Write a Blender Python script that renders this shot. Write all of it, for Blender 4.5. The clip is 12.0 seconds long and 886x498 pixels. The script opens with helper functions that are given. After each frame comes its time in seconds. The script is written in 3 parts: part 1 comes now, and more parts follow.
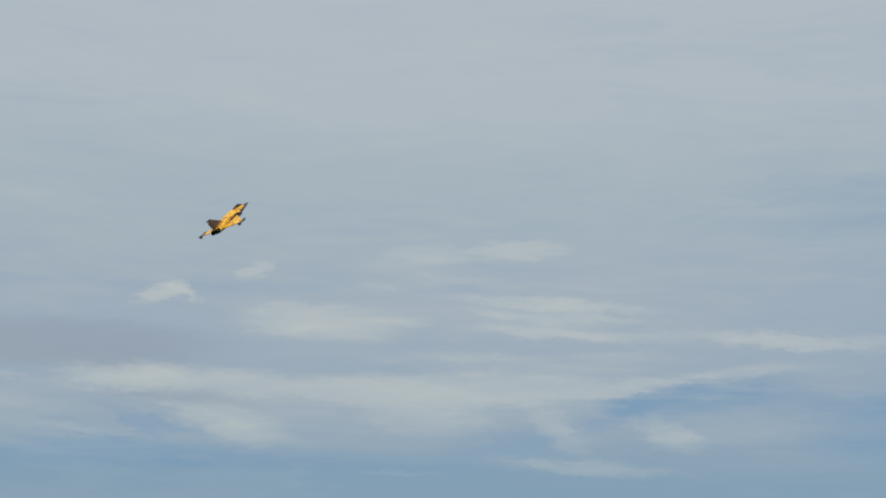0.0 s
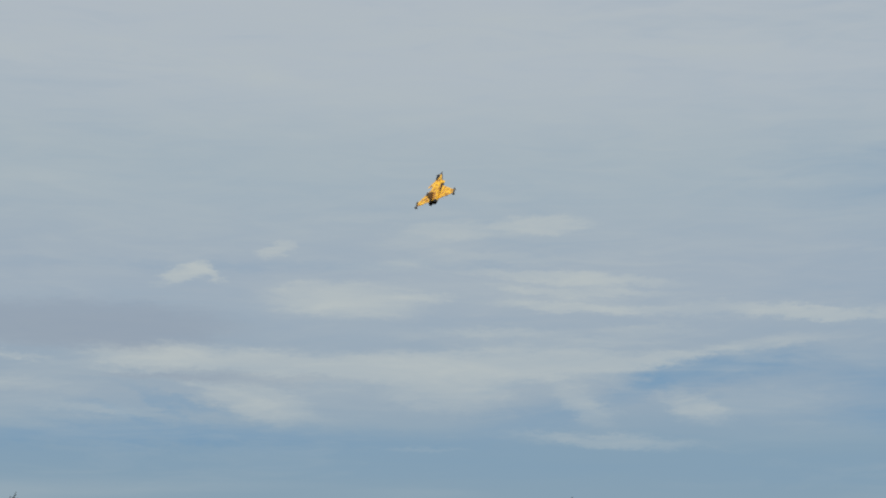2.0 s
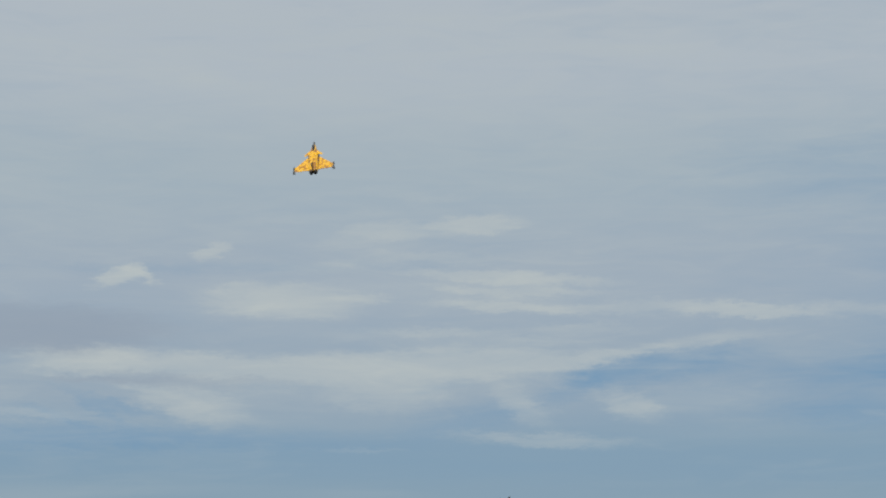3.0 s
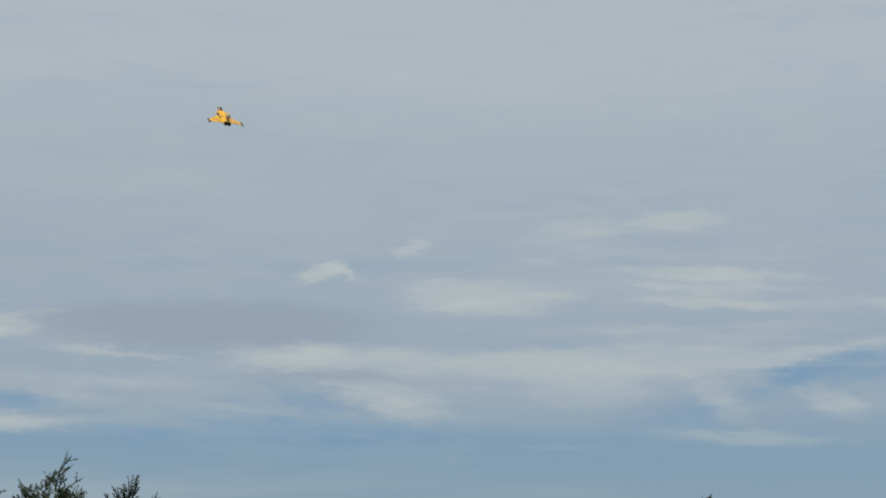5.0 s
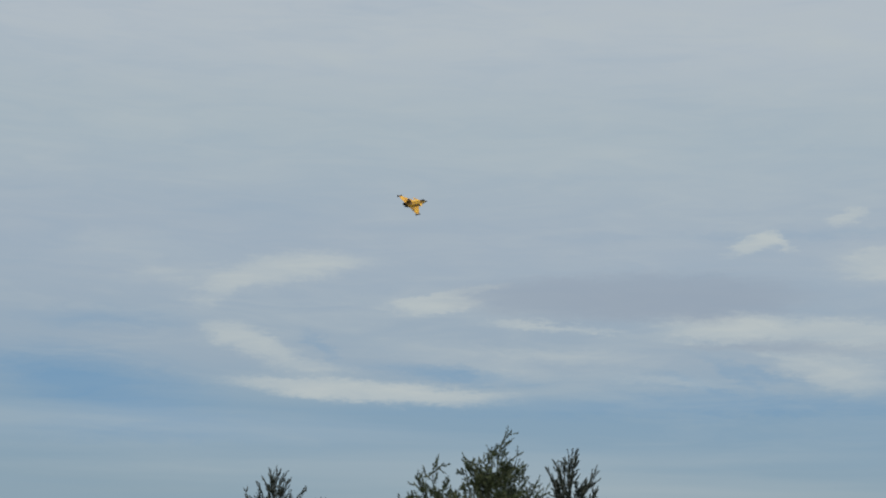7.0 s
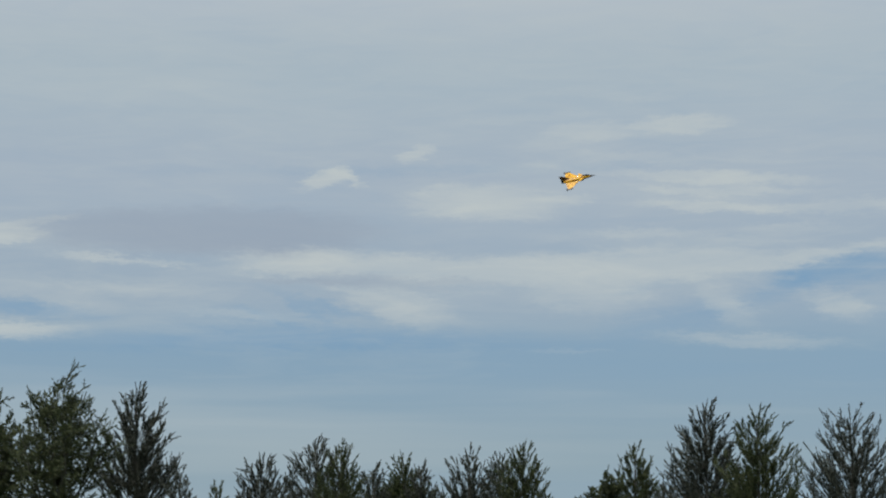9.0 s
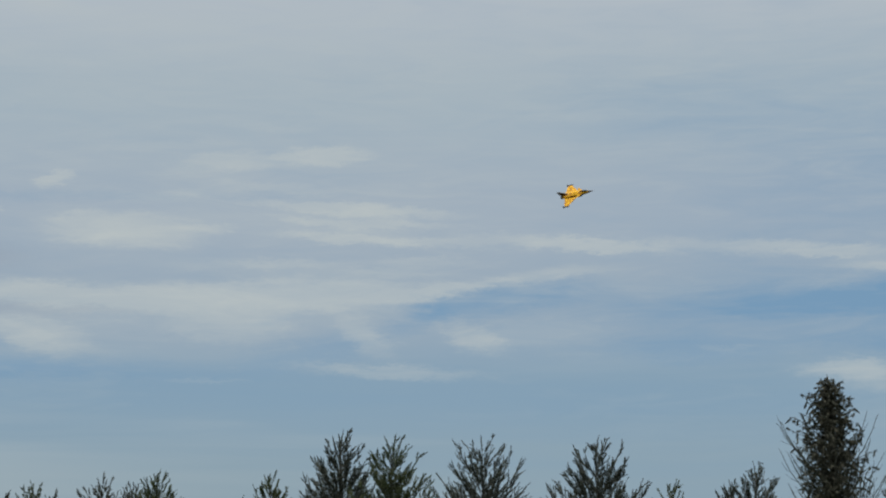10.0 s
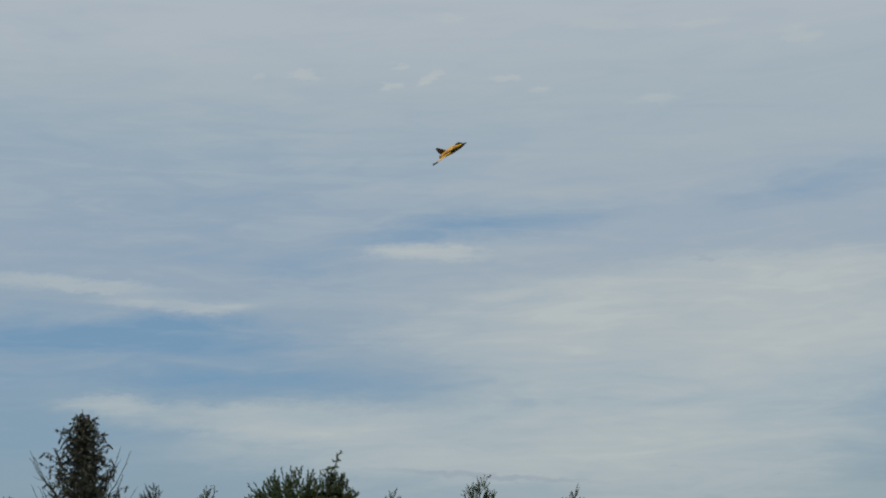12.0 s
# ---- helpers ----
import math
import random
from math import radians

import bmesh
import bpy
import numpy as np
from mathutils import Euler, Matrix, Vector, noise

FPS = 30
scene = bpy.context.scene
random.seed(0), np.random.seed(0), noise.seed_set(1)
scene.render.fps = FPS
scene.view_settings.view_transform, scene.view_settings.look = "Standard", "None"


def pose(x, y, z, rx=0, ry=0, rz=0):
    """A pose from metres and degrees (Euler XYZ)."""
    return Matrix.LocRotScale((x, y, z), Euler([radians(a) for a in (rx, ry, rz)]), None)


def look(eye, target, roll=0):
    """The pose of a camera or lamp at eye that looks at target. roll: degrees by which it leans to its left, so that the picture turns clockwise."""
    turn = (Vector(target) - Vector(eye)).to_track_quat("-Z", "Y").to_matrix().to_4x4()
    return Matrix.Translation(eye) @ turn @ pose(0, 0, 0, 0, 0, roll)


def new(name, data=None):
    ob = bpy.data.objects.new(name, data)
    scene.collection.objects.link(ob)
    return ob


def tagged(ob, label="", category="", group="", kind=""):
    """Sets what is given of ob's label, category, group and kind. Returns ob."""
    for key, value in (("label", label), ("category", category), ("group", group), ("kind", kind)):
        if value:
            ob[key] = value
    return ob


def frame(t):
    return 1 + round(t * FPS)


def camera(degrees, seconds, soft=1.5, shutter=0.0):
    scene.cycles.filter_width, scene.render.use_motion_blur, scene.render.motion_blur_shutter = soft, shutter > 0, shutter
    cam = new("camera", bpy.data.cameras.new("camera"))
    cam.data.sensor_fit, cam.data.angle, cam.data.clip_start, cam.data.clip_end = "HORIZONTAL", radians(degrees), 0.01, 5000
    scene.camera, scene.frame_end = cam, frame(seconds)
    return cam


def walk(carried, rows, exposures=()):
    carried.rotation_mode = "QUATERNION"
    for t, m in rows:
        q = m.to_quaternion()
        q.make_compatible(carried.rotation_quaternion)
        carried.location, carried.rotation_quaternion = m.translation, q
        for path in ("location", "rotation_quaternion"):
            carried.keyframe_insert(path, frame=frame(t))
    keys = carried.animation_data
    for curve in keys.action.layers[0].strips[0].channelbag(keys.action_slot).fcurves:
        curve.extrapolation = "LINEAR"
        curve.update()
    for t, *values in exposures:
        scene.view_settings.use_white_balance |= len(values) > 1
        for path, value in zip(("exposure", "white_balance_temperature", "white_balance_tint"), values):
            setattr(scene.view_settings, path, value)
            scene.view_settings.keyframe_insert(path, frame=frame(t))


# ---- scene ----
EYE = 1.7                      # height of the eye over the field


def aim(turn, tilt, lean):
    """Camera pose: degrees to the right, up, and lean to its left."""
    return pose(0, 0, EYE, 90 + tilt, 0, -turn) @ pose(0, 0, 0, 0, 0, lean)


# ---- camera ----
cam = camera(25.0, 12.0, soft=2.0)
walk(cam, [
    (0.0, aim(4.30, 13.35, 0.99)),
    (0.2, aim(4.38, 13.28, 0.86)),
    (0.4, aim(4.40, 13.17, 0.72)),
    (0.5, aim(4.31, 12.86, 0.65)),
    (0.6, aim(4.19, 12.64, 0.61)),
    (0.7, aim(4.09, 12.40, 0.56)),
    (0.8, aim(3.96, 12.26, 0.52)),
    (0.9, aim(3.92, 11.94, 0.47)),
    (1.0, aim(3.71, 11.50, 0.43)),
    (1.1, aim(3.64, 11.39, 0.33)),
    (1.2, aim(3.55, 11.37, 0.22)),
    (1.4, aim(3.37, 11.56, 0.02)),
    (1.5, aim(3.51, 11.71, -0.09)),
    (1.6, aim(3.52, 11.95, -0.04)),
    (1.7, aim(3.52, 12.28, 0.00)),
    (1.8, aim(3.55, 12.56, 0.05)),
    (2.0, aim(3.67, 12.66, 0.14)),
    (2.2, aim(3.73, 12.67, 0.07)),
    (2.4, aim(4.03, 12.72, 0.00)),
    (2.5, aim(4.58, 12.70, -0.03)),
    (2.6, aim(4.65, 12.66, -0.17)),
    (2.7, aim(5.05, 12.69, -0.30)),
    (2.8, aim(5.30, 12.72, -0.43)),
    (3.0, aim(5.56, 12.66, -0.70)),
    (3.2, aim(5.33, 12.62, -0.77)),
    (3.3, aim(5.02, 12.64, -0.81)),
    (3.4, aim(4.66, 12.65, -0.85)),
    (3.5, aim(4.21, 12.69, -0.88)),
    (3.6, aim(3.31, 12.74, -0.75)),
    (3.7, aim(2.66, 12.83, -0.61)),
    (5.3, aim(-0.50, 12.38, 0.14)),
    (5.5, aim(-0.63, 12.22, -0.17)),
    (6.0, aim(-3.66, 12.01, -0.00)),
    (6.5, aim(-9.73, 11.87, 0.67)),
    (6.7, aim(-11.44, 11.77, 1.34)),
    (7.1, aim(-13.20, 11.60, 1.30)),
    (7.4, aim(-13.60, 11.40, 1.20)),
    (7.8, aim(-12.40, 11.15, 1.00)),
    (8.3, aim(-8.30, 10.82, 0.87)),
    (8.5, aim(-5.87, 10.58, 0.65)),
    (9.0, aim(-0.42, 9.86, -0.04)),
    (9.5, aim(5.92, 9.68, -0.24)),
    (10.0, aim(10.05, 10.66, -0.71)),
    (10.5, aim(14.12, 11.49, 0.39)),
    (11.0, aim(18.81, 11.55, 0.05)),
    (11.5, aim(24.59, 11.50, -0.88)),
    (12.0, aim(31.36, 11.16, -2.06)),
], exposures=((0, -0.02), (5.5, -0.05), (6.7, -0.02), (8.3, 0.14), (9.0, 0.05), (9.5, 0.02), (10.0, -0.02), (11.0, -0.06), (12.0, -0.08)))


def srgb(r, g, b):
    """Linear colour from display values 0 to 255."""
    return tuple(((c / 255 + 0.055) / 1.055) ** 2.4 if c > 10 else c / 3295 for c in (r, g, b)) + (1.0,)


# ---- world: thin high overcast with streaks and blue gaps ----
SUN_HEIGHT, SUN_TURN = 52.0, 205.0     # degrees up; degrees clockwise from +y
world = bpy.data.worlds.new("sky")
scene.world = world
world.use_nodes = True
wn, wl = world.node_tree.nodes, world.node_tree.links
wn.clear()


def wnode(kind, **settings):
    n = wn.new(kind)
    for key, value in settings.items():
        setattr(n, key, value)
    return n


def wmath(op, a, b=None, c=None, clamp=False):
    n = wnode("ShaderNodeMath", operation=op, use_clamp=clamp)
    for i, v in enumerate((a, b, c)):
        if v is None:
            continue
        if isinstance(v, (int, float)):
            n.inputs[i].default_value = v
        else:
            wl.new(v, n.inputs[i])
    return n.outputs[0]


def wmix(factor, a, b):
    n = wnode("ShaderNodeMix", data_type="RGBA")
    for socket, v in ((n.inputs[0], factor), (n.inputs[6], a), (n.inputs[7], b)):
        if isinstance(v, (int, float)) or isinstance(v, tuple):
            socket.default_value = v
        else:
            wl.new(v, socket)
    return n.outputs[2]


nishita = wnode("ShaderNodeTexSky", sky_type="NISHITA")
nishita.sun_disc = False
nishita.sun_elevation, nishita.sun_rotation = radians(SUN_HEIGHT), radians(SUN_TURN)
nishita.air_density, nishita.dust_density = 1.2, 2.0

direction = wnode("ShaderNodeTexCoord").outputs["Generated"]
split = wnode("ShaderNodeSeparateXYZ")
wl.new(direction, split.inputs[0])
turn_deg = wmath("MULTIPLY", wmath("ARCTAN2", split.outputs[0], split.outputs[1]), 180 / math.pi)
height_deg = wmath("MULTIPLY", wmath("ARCSINE", split.outputs[2]), 180 / math.pi)
plain = wnode("ShaderNodeCombineXYZ")
wl.new(turn_deg, plain.inputs[0])
wl.new(height_deg, plain.inputs[1])


def streaks(sx, sy, scale, detail, rough=0.55, distort=0.0, slip=0.0):
    """Noise over the sky, in degrees, drawn out along the horizon."""
    m = wnode("ShaderNodeMapping")
    m.inputs["Scale"].default_value = (sx, sy, 1)
    m.inputs["Rotation"].default_value = (0, 0, radians(slip))
    wl.new(plain.outputs[0], m.inputs[0])
    n = wnode("ShaderNodeTexNoise", noise_dimensions="2D")
    n.inputs["Scale"].default_value, n.inputs["Detail"].default_value = scale, detail
    n.inputs["Roughness"].default_value, n.inputs["Distortion"].default_value = rough, distort
    wl.new(m.outputs[0], n.inputs["Vector"])
    return n


def warped(base, tex, ax, ay):
    """The sky coordinate shifted by a noise, by ax and ay degrees."""
    n = wnode("ShaderNodeVectorMath", operation="MULTIPLY_ADD")
    off = wnode("ShaderNodeVectorMath", operation="SUBTRACT")
    wl.new(tex.outputs["Color"], off.inputs[0])
    off.inputs[1].default_value = (0.5, 0.5, 0.5)
    wl.new(off.outputs[0], n.inputs[0])
    n.inputs[1].default_value = (ax, ay, 0)
    wl.new(base, n.inputs[2])
    return n.outputs[0]


ragged = warped(warped(warped(plain.outputs[0], streaks(0.3, 1.0, 0.9, 3), 1.3, 0.36), streaks(0.5, 1.9, 2.0, 5, 0.62), 1.1, 0.34), streaks(0.9, 2.6, 4.5, 4, 0.65), 0.5, 0.2)
sums, drawn = {}, [ragged]


def patch(kind, az, el, w, h, tilt, gain, soft=0.12):
    """One streak of cloud or one gap: centre, half width, half height and tilt in degrees of sky."""
    m = wnode("ShaderNodeMapping", vector_type="TEXTURE")
    m.inputs["Location"].default_value = (az, el, 0)
    m.inputs["Rotation"].default_value = (0, 0, radians(tilt))
    m.inputs["Scale"].default_value = (w * 1.25, h * 1.35, 1)
    if len(drawn) % 20 == 0:
        # a chain in short links: each run of patches starts from the sum before it, shifted by next to nothing
        n = wnode("ShaderNodeVectorMath", operation="MULTIPLY_ADD")
        wl.new(sums[kind] if kind in sums else sums["cloud"], n.inputs[0])
        n.inputs[1].default_value = (1e-6, 1e-6, 0)
        wl.new(drawn[0], n.inputs[2])
        drawn[0] = n.outputs[0]
    drawn.append(kind)
    wl.new(drawn[0], m.inputs[0])
    d = wnode("ShaderNodeVectorMath", operation="LENGTH")
    wl.new(m.outputs[0], d.inputs[0])
    r = wnode("ShaderNodeMapRange", interpolation_type="SMOOTHERSTEP")
    r.inputs["From Min"].default_value, r.inputs["From Max"].default_value = 1.1, soft
    r.inputs["To Min"].default_value, r.inputs["To Max"].default_value = 0, gain
    wl.new(d.outputs["Value"], r.inputs["Value"])
    sums[kind] = wmath("ADD", sums[kind], r.outputs[0]) if kind in sums else r.outputs[0]


def cloud(*a):
    patch("cloud", *a)


def gap(az, el, w, h, tilt, gain):
    patch("gap", az, el, w * 1.15, h * 1.25, tilt, gain, -0.05)


def shade(*a):
    patch("shade", *a)


cloud(-17.25, 10.98, 2.59, 0.45, 6, 0.75)
cloud(-19.33, 10.29, 1.05, 0.42, 31, 0.40)
cloud(-13.19, 10.01, 1.62, 0.29, 5, 0.75)
cloud(-12.05, 10.44, 1.54, 0.13, 9, 0.45)
cloud(-18.4, 8.85, 1.7, 0.4, -16, 0.60)
cloud(-16.6, 8.15, 1.6, 0.26, -2, 0.45)
cloud(-15.1, 7.5, 4.3, 0.34, -2, 0.90)
cloud(-12.74, 8.64, 3.24, 0.49, -9, 0.30)
cloud(-10.14, 9.45, 2.11, 0.13, -5, 0.40)
cloud(-4.75, 9.45, 2.43, 0.42, -2, 0.70)
cloud(-3.97, 11.86, 0.91, 0.29, 15, 0.95)
cloud(-3.15, 11.95, 0.65, 0.21, -27, 0.85)
cloud(-1.17, 12.63, 0.58, 0.24, 9, 0.55)
cloud(-6.37, 7.95, 1.94, 0.23, -3, 0.35)
cloud(-2.35, 8.25, 1.86, 0.45, -21, 0.40)
cloud(-21.80, 11.28, 2.59, 0.58, 1, 0.25)
cloud(-20.80, 10.62, 2.11, 0.32, 9, 0.25)
cloud(1.19, 11.16, 2.27, 0.58, -1, 0.62)
cloud(3.16, 11.23, 0.97, 0.19, -1, 0.30)
cloud(6.6, 13.38, 1.7, 0.26, 2, 0.6)
cloud(4.4, 13.2, 2.2, 0.3, 3, 0.3)
cloud(3.34, 13.01, 1.78, 0.36, 5, 0.20)
cloud(7.47, 11.83, 3.40, 0.2, -4, 0.6)
cloud(7.9, 11.45, 3.1, 0.14, -3, 0.4)
cloud(7.2, 11.0, 2.6, 0.13, -2, 0.3)
cloud(9.10, 10.91, 3.24, 0.2, -4, 0.42)
cloud(6.5, 12.0, 6.5, 1.5, -2, 0.2)
cloud(3.0, 9.0, 8.0, 0.8, 0, 0.2)
cloud(9.57, 10.29, 1.70, 0.16, -1, 0.30)
cloud(14.62, 10.65, 2.2, 0.17, -3, 0.4)
cloud(0.55, 9.22, 4.21, 0.5, -1, 0.52)
cloud(-3.6, 9.62, 2.9, 0.3, -3, 0.35)
cloud(-1.2, 8.3, 1.7, 0.38, -20, 0.35)
cloud(6.11, 9.4, 4.4, 0.55, 1, 0.72)
cloud(4.6, 10.2, 4.6, 0.3, -1, 0.22)
cloud(3.97, 8.48, 2.11, 0.58, -1, 0.35)
cloud(7.88, 8.11, 1.05, 0.49, -29, 0.35)
cloud(10.9, 8.1, 1.2, 0.45, -20, 0.4)
cloud(12.8, 8.2, 2.6, 0.5, 2, 0.22)
cloud(8.19, 7.17, 3.40, 0.21, -3, 0.38)
cloud(3.15, 6.93, 1.46, 0.10, -1, 0.16)
cloud(12.98, 9.88, 2.59, 0.23, 6, 0.30)
cloud(10.53, 9.58, 1.78, 0.26, 9, 0.30)
cloud(39.6, 8.9, 8.2, 1.75, 1, 0.62)
cloud(36.5, 6.9, 8.0, 0.9, 0, 0.32)
cloud(42.03, 8.06, 5.18, 1.94, -2, 0.45)
cloud(30.9, 11.05, 2.3, 0.24, -3, 0.62)
cloud(16.64, 10.60, 4.37, 0.28, -3, 0.30)
cloud(21.87, 10.33, 2.92, 0.23, -5, 0.35)
cloud(23.6, 9.75, 2.6, 0.26, -5, 0.45)
cloud(23.6, 6.62, 3.6, 0.48, -2, 0.4)
cloud(27.39, 6.37, 3.89, 0.71, -2, 0.45)
cloud(35.47, 5.60, 9.07, 1.13, -2, 0.40)
cloud(27.46, 16.24, 0.49, 0.13, -7, 0.76)
cloud(30.15, 16.38, 0.31, 0.11, 8, 0.76)
cloud(29.93, 15.81, 0.39, 0.13, 3, 0.85)
cloud(31.01, 16.04, 0.45, 0.24, 23, 0.85)
cloud(33.07, 15.96, 0.52, 0.15, -2, 0.57)
cloud(36.25, 17.40, 1.54, 0.21, -5, 0.45)
cloud(39.08, 17.19, 1.05, 0.13, -2, 0.57)
cloud(31.71, 17.68, 0.62, 0.10, -2, 0.57)
cloud(37.63, 15.16, 0.78, 0.16, -2, 0.47)
cloud(34.28, 14.86, 1.38, 0.32, -2, 0.18)
cloud(26.29, 16.17, 0.32, 0.11, -2, 0.47)
cloud(34.48, 15.49, 0.36, 0.11, -2, 0.47)
cloud(42.01, 16.59, 0.68, 0.24, -22, 0.42)
cloud(13.61, 10.69, 2.27, 0.21, -4, 0.28)
cloud(20.10, 10.39, 2.59, 0.24, -1, 0.22)
cloud(21.52, 6.99, 1.94, 0.32, -1, 0.40)
cloud(18.06, 7.67, 0.65, 0.11, -1, 0.15)
cloud(-13.01, 17.72, 11.34, 0.97, 1, 0.20)
cloud(9.31, 18.73, 11.34, 0.97, -1, 0.20)
cloud(-2.52, 17.61, 4.86, 0.49, -9, 0.20)
cloud(33.17, 8.67, 4.86, 1.54, -2, 0.45)
cloud(40.25, 10.09, 6.16, 0.65, -0, 0.40)
cloud(32.23, 5.49, 8.42, 1.13, -2, 0.20)
cloud(39.47, 5.49, 6.48, 1.78, -2, 0.30)
cloud(1.84, 12.21, 2.59, 0.19, 3, 0.22)
cloud(5.16, 12.44, 2.43, 0.16, -3, 0.20)
cloud(7.46, 11.35, 2.11, 0.15, -5, 0.25)
cloud(12.04, 10.91, 1.94, 0.15, -4, 0.25)
cloud(5.13, 10.25, 2.11, 0.16, 1, 0.22)
cloud(2.22, 13.56, 2.92, 0.19, 4, 0.20)
cloud(4.54, 14.22, 2.27, 0.16, -4, 0.18)
cloud(8.66, 10.04, 1.94, 0.16, -1, 0.25)
cloud(-0.40, 11.19, 1.78, 0.45, 6, 0.35)
cloud(-8.98, 8.59, 2.92, 0.23, -3, 0.25)
cloud(-9.13, 9.45, 2.11, 0.11, -6, 0.35)
gap(-22.67, 7.33, 3.89, 0.91, -9, 1.10)
gap(-12.2, 8.0, 2.6, 0.2, -4, 0.75)
gap(-7.82, 7.20, 8.42, 0.29, 1, 0.45)
gap(-19.92, 6.27, 6.16, 0.42, 1, 0.55)
gap(-16.34, 8.80, 0.89, 0.15, -34, 0.40)
gap(-22.47, 9.25, 2.59, 0.32, 1, 0.40)
gap(11.82, 9.23, 3.00, 0.45, 5, 0.85)
gap(9.53, 8.72, 1.13, 0.32, 24, 0.50)
gap(-2.33, 7.24, 7.78, 0.32, -1, 0.50)
gap(-6.14, 7.88, 2.92, 0.36, -1, 0.40)
gap(-3.94, 8.20, 1.78, 0.16, -16, 0.50)
gap(6.25, 7.74, 2.43, 0.36, 9, 0.50)
gap(17.01, 7.69, 2.59, 0.36, -1, 0.50)
gap(17.09, 8.95, 3.56, 0.55, -1, 0.30)
gap(16.60, 14.55, 4.21, 0.97, -1, 0.25)
gap(32.48, 11.75, 4.54, 0.52, 4, 0.65)
gap(42.35, 12.50, 3.73, 0.52, 6, 0.45)
gap(22.60, 8.95, 5.67, 0.65, -5, 0.40)
gap(24.99, 7.6, 5.67, 0.4, -3, 0.75)
gap(22.5, 8.7, 4.6, 0.5, -1, 0.4)
gap(27.66, 10.63, 1.94, 0.49, -2, 0.35)
gap(23.17, 9.12, 2.75, 0.32, 0, 0.30)
gap(15.16, 8.31, 6.80, 0.81, 0, 0.25)
gap(25.90, 13.09, 8.91, 2.11, -2, 0.30)
gap(24.20, 8.29, 8.42, 1.30, -2, 0.25)
gap(21.77, 10.82, 6.48, 2.59, 0, 0.20)
gap(5.12, 8.63, 0.97, 0.13, 9, 0.30)
gap(-4.08, 7.92, 1.13, 0.13, -25, 0.45)
gap(-0.73, 12.15, 8.10, 0.16, 1, 0.20)
gap(-5.40, 7.84, 1.13, 0.13, -17, 0.50)
shade(38.91, 10.56, 0.31, 0.08, -10, 0.50)
cloud(34.5, 4.2, 9.0, 1.0, -1, 0.38)
cloud(27.0, 5.5, 6.0, 0.8, -2, 0.3)
shade(32.4, 4.6, 3.7, 0.09, -4.7, 0.9)
shade(29.51, 6.62, 0.45, 0.13, 18, 0.30)
shade(37.99, 4.66, 0.49, 0.05, -2, 0.30)
shade(-7.4, 10.3, 4.9, 0.62, 1, 0.85, 0.5)
shade(-6.22, 10.17, 5.35, 0.65, -1, 0.30)
shade(-3.95, 8.93, 2.59, 0.11, -1, 0.50)
shade(-1.88, 9.00, 3.56, 0.13, -3, 0.45)
shade(-2.78, 8.82, 3.24, 0.13, -2, 0.40)

ramp = wnode("ShaderNodeValToRGB")
ramp.color_ramp.interpolation = "EASE"
stops = ((0.0, (149, 166, 175)), (0.04, (141, 162, 175)), (0.075, (132, 159, 180)), (0.095, (152, 169, 184)),
         (0.13, (161, 175, 188)), (0.165, (167, 181, 190)), (0.2, (178, 188, 196)), (0.3, (192, 196, 202)),
         (1.0, (214, 216, 218)))
while len(ramp.color_ramp.elements) < len(stops):
    ramp.color_ramp.elements.new(0.5)
for e, (at, c) in zip(ramp.color_ramp.elements, stops):
    e.position, e.color = at, srgb(*c)
wl.new(wmath("DIVIDE", height_deg, 90.0, clamp=True), ramp.inputs[0])

fine = streaks(0.22, 1.3, 1.0, 5, 0.62, 0.4, 2)
wide = streaks(0.10, 0.5, 0.7, 3, 0.5, 0.3, -3)
wisps = streaks(0.26, 1.7, 1.2, 6, 0.6, 0.9, 1.5)
bands = streaks(0.03, 0.55, 1.0, 4, 0.5, 0.2, 0.6)


def eased(value, low, high):
    r = wnode("ShaderNodeMapRange", interpolation_type="SMOOTHSTEP")
    r.inputs["From Min"].default_value, r.inputs["From Max"].default_value = low, high
    wl.new(value, r.inputs["Value"])
    return r.outputs[0]


grain = wmath("ADD", wmath("MULTIPLY", fine.outputs["Fac"], 0.95), wmath("MULTIPLY", wisps.outputs["Fac"], 0.85))
textured = wmath("MULTIPLY", sums["cloud"], wmath("ADD", grain, 0.12))
# a soft veil with a crisper, ragged edge inside it
lit = wmath("ADD", wmath("MULTIPLY", textured, 0.6), wmath("MULTIPLY", eased(textured, 0.06, 0.62), 0.27))
# faint streaks everywhere, weaker near the horizon
belt = eased(height_deg, 3.0, 11.0)
faint = wmath("MULTIPLY", wmath("SUBTRACT", wmath("ADD", grain, wide.outputs["Fac"]), 1.4), belt)
lit = wmath("ADD", lit, wmath("MAXIMUM", wmath("MULTIPLY", faint, 0.62), 0.0))
# long level bands low over the horizon
low_sky = wmath("MULTIPLY", eased(height_deg, 9.0, 6.5), wmath("SUBTRACT", bands.outputs["Fac"], 0.48))
lit = wmath("ADD", lit, wmath("MAXIMUM", wmath("MULTIPLY", low_sky, 1.2), 0.0))
blue = wmath("ADD", wmath("MULTIPLY", sums["gap"], wmath("MULTIPLY_ADD", grain, -0.8, 1.65)),
             wmath("MAXIMUM", wmath("MULTIPLY", faint, -0.32), 0.0))
blue = wmath("ADD", blue, wmath("MAXIMUM", wmath("MULTIPLY", low_sky, -1.2), 0.0))
lit = wmath("MULTIPLY", lit, 0.95, clamp=True)
blue = wmath("MULTIPLY", blue, 0.9, clamp=True)
dark = wmath("MULTIPLY", sums["shade"], 0.6, clamp=True)

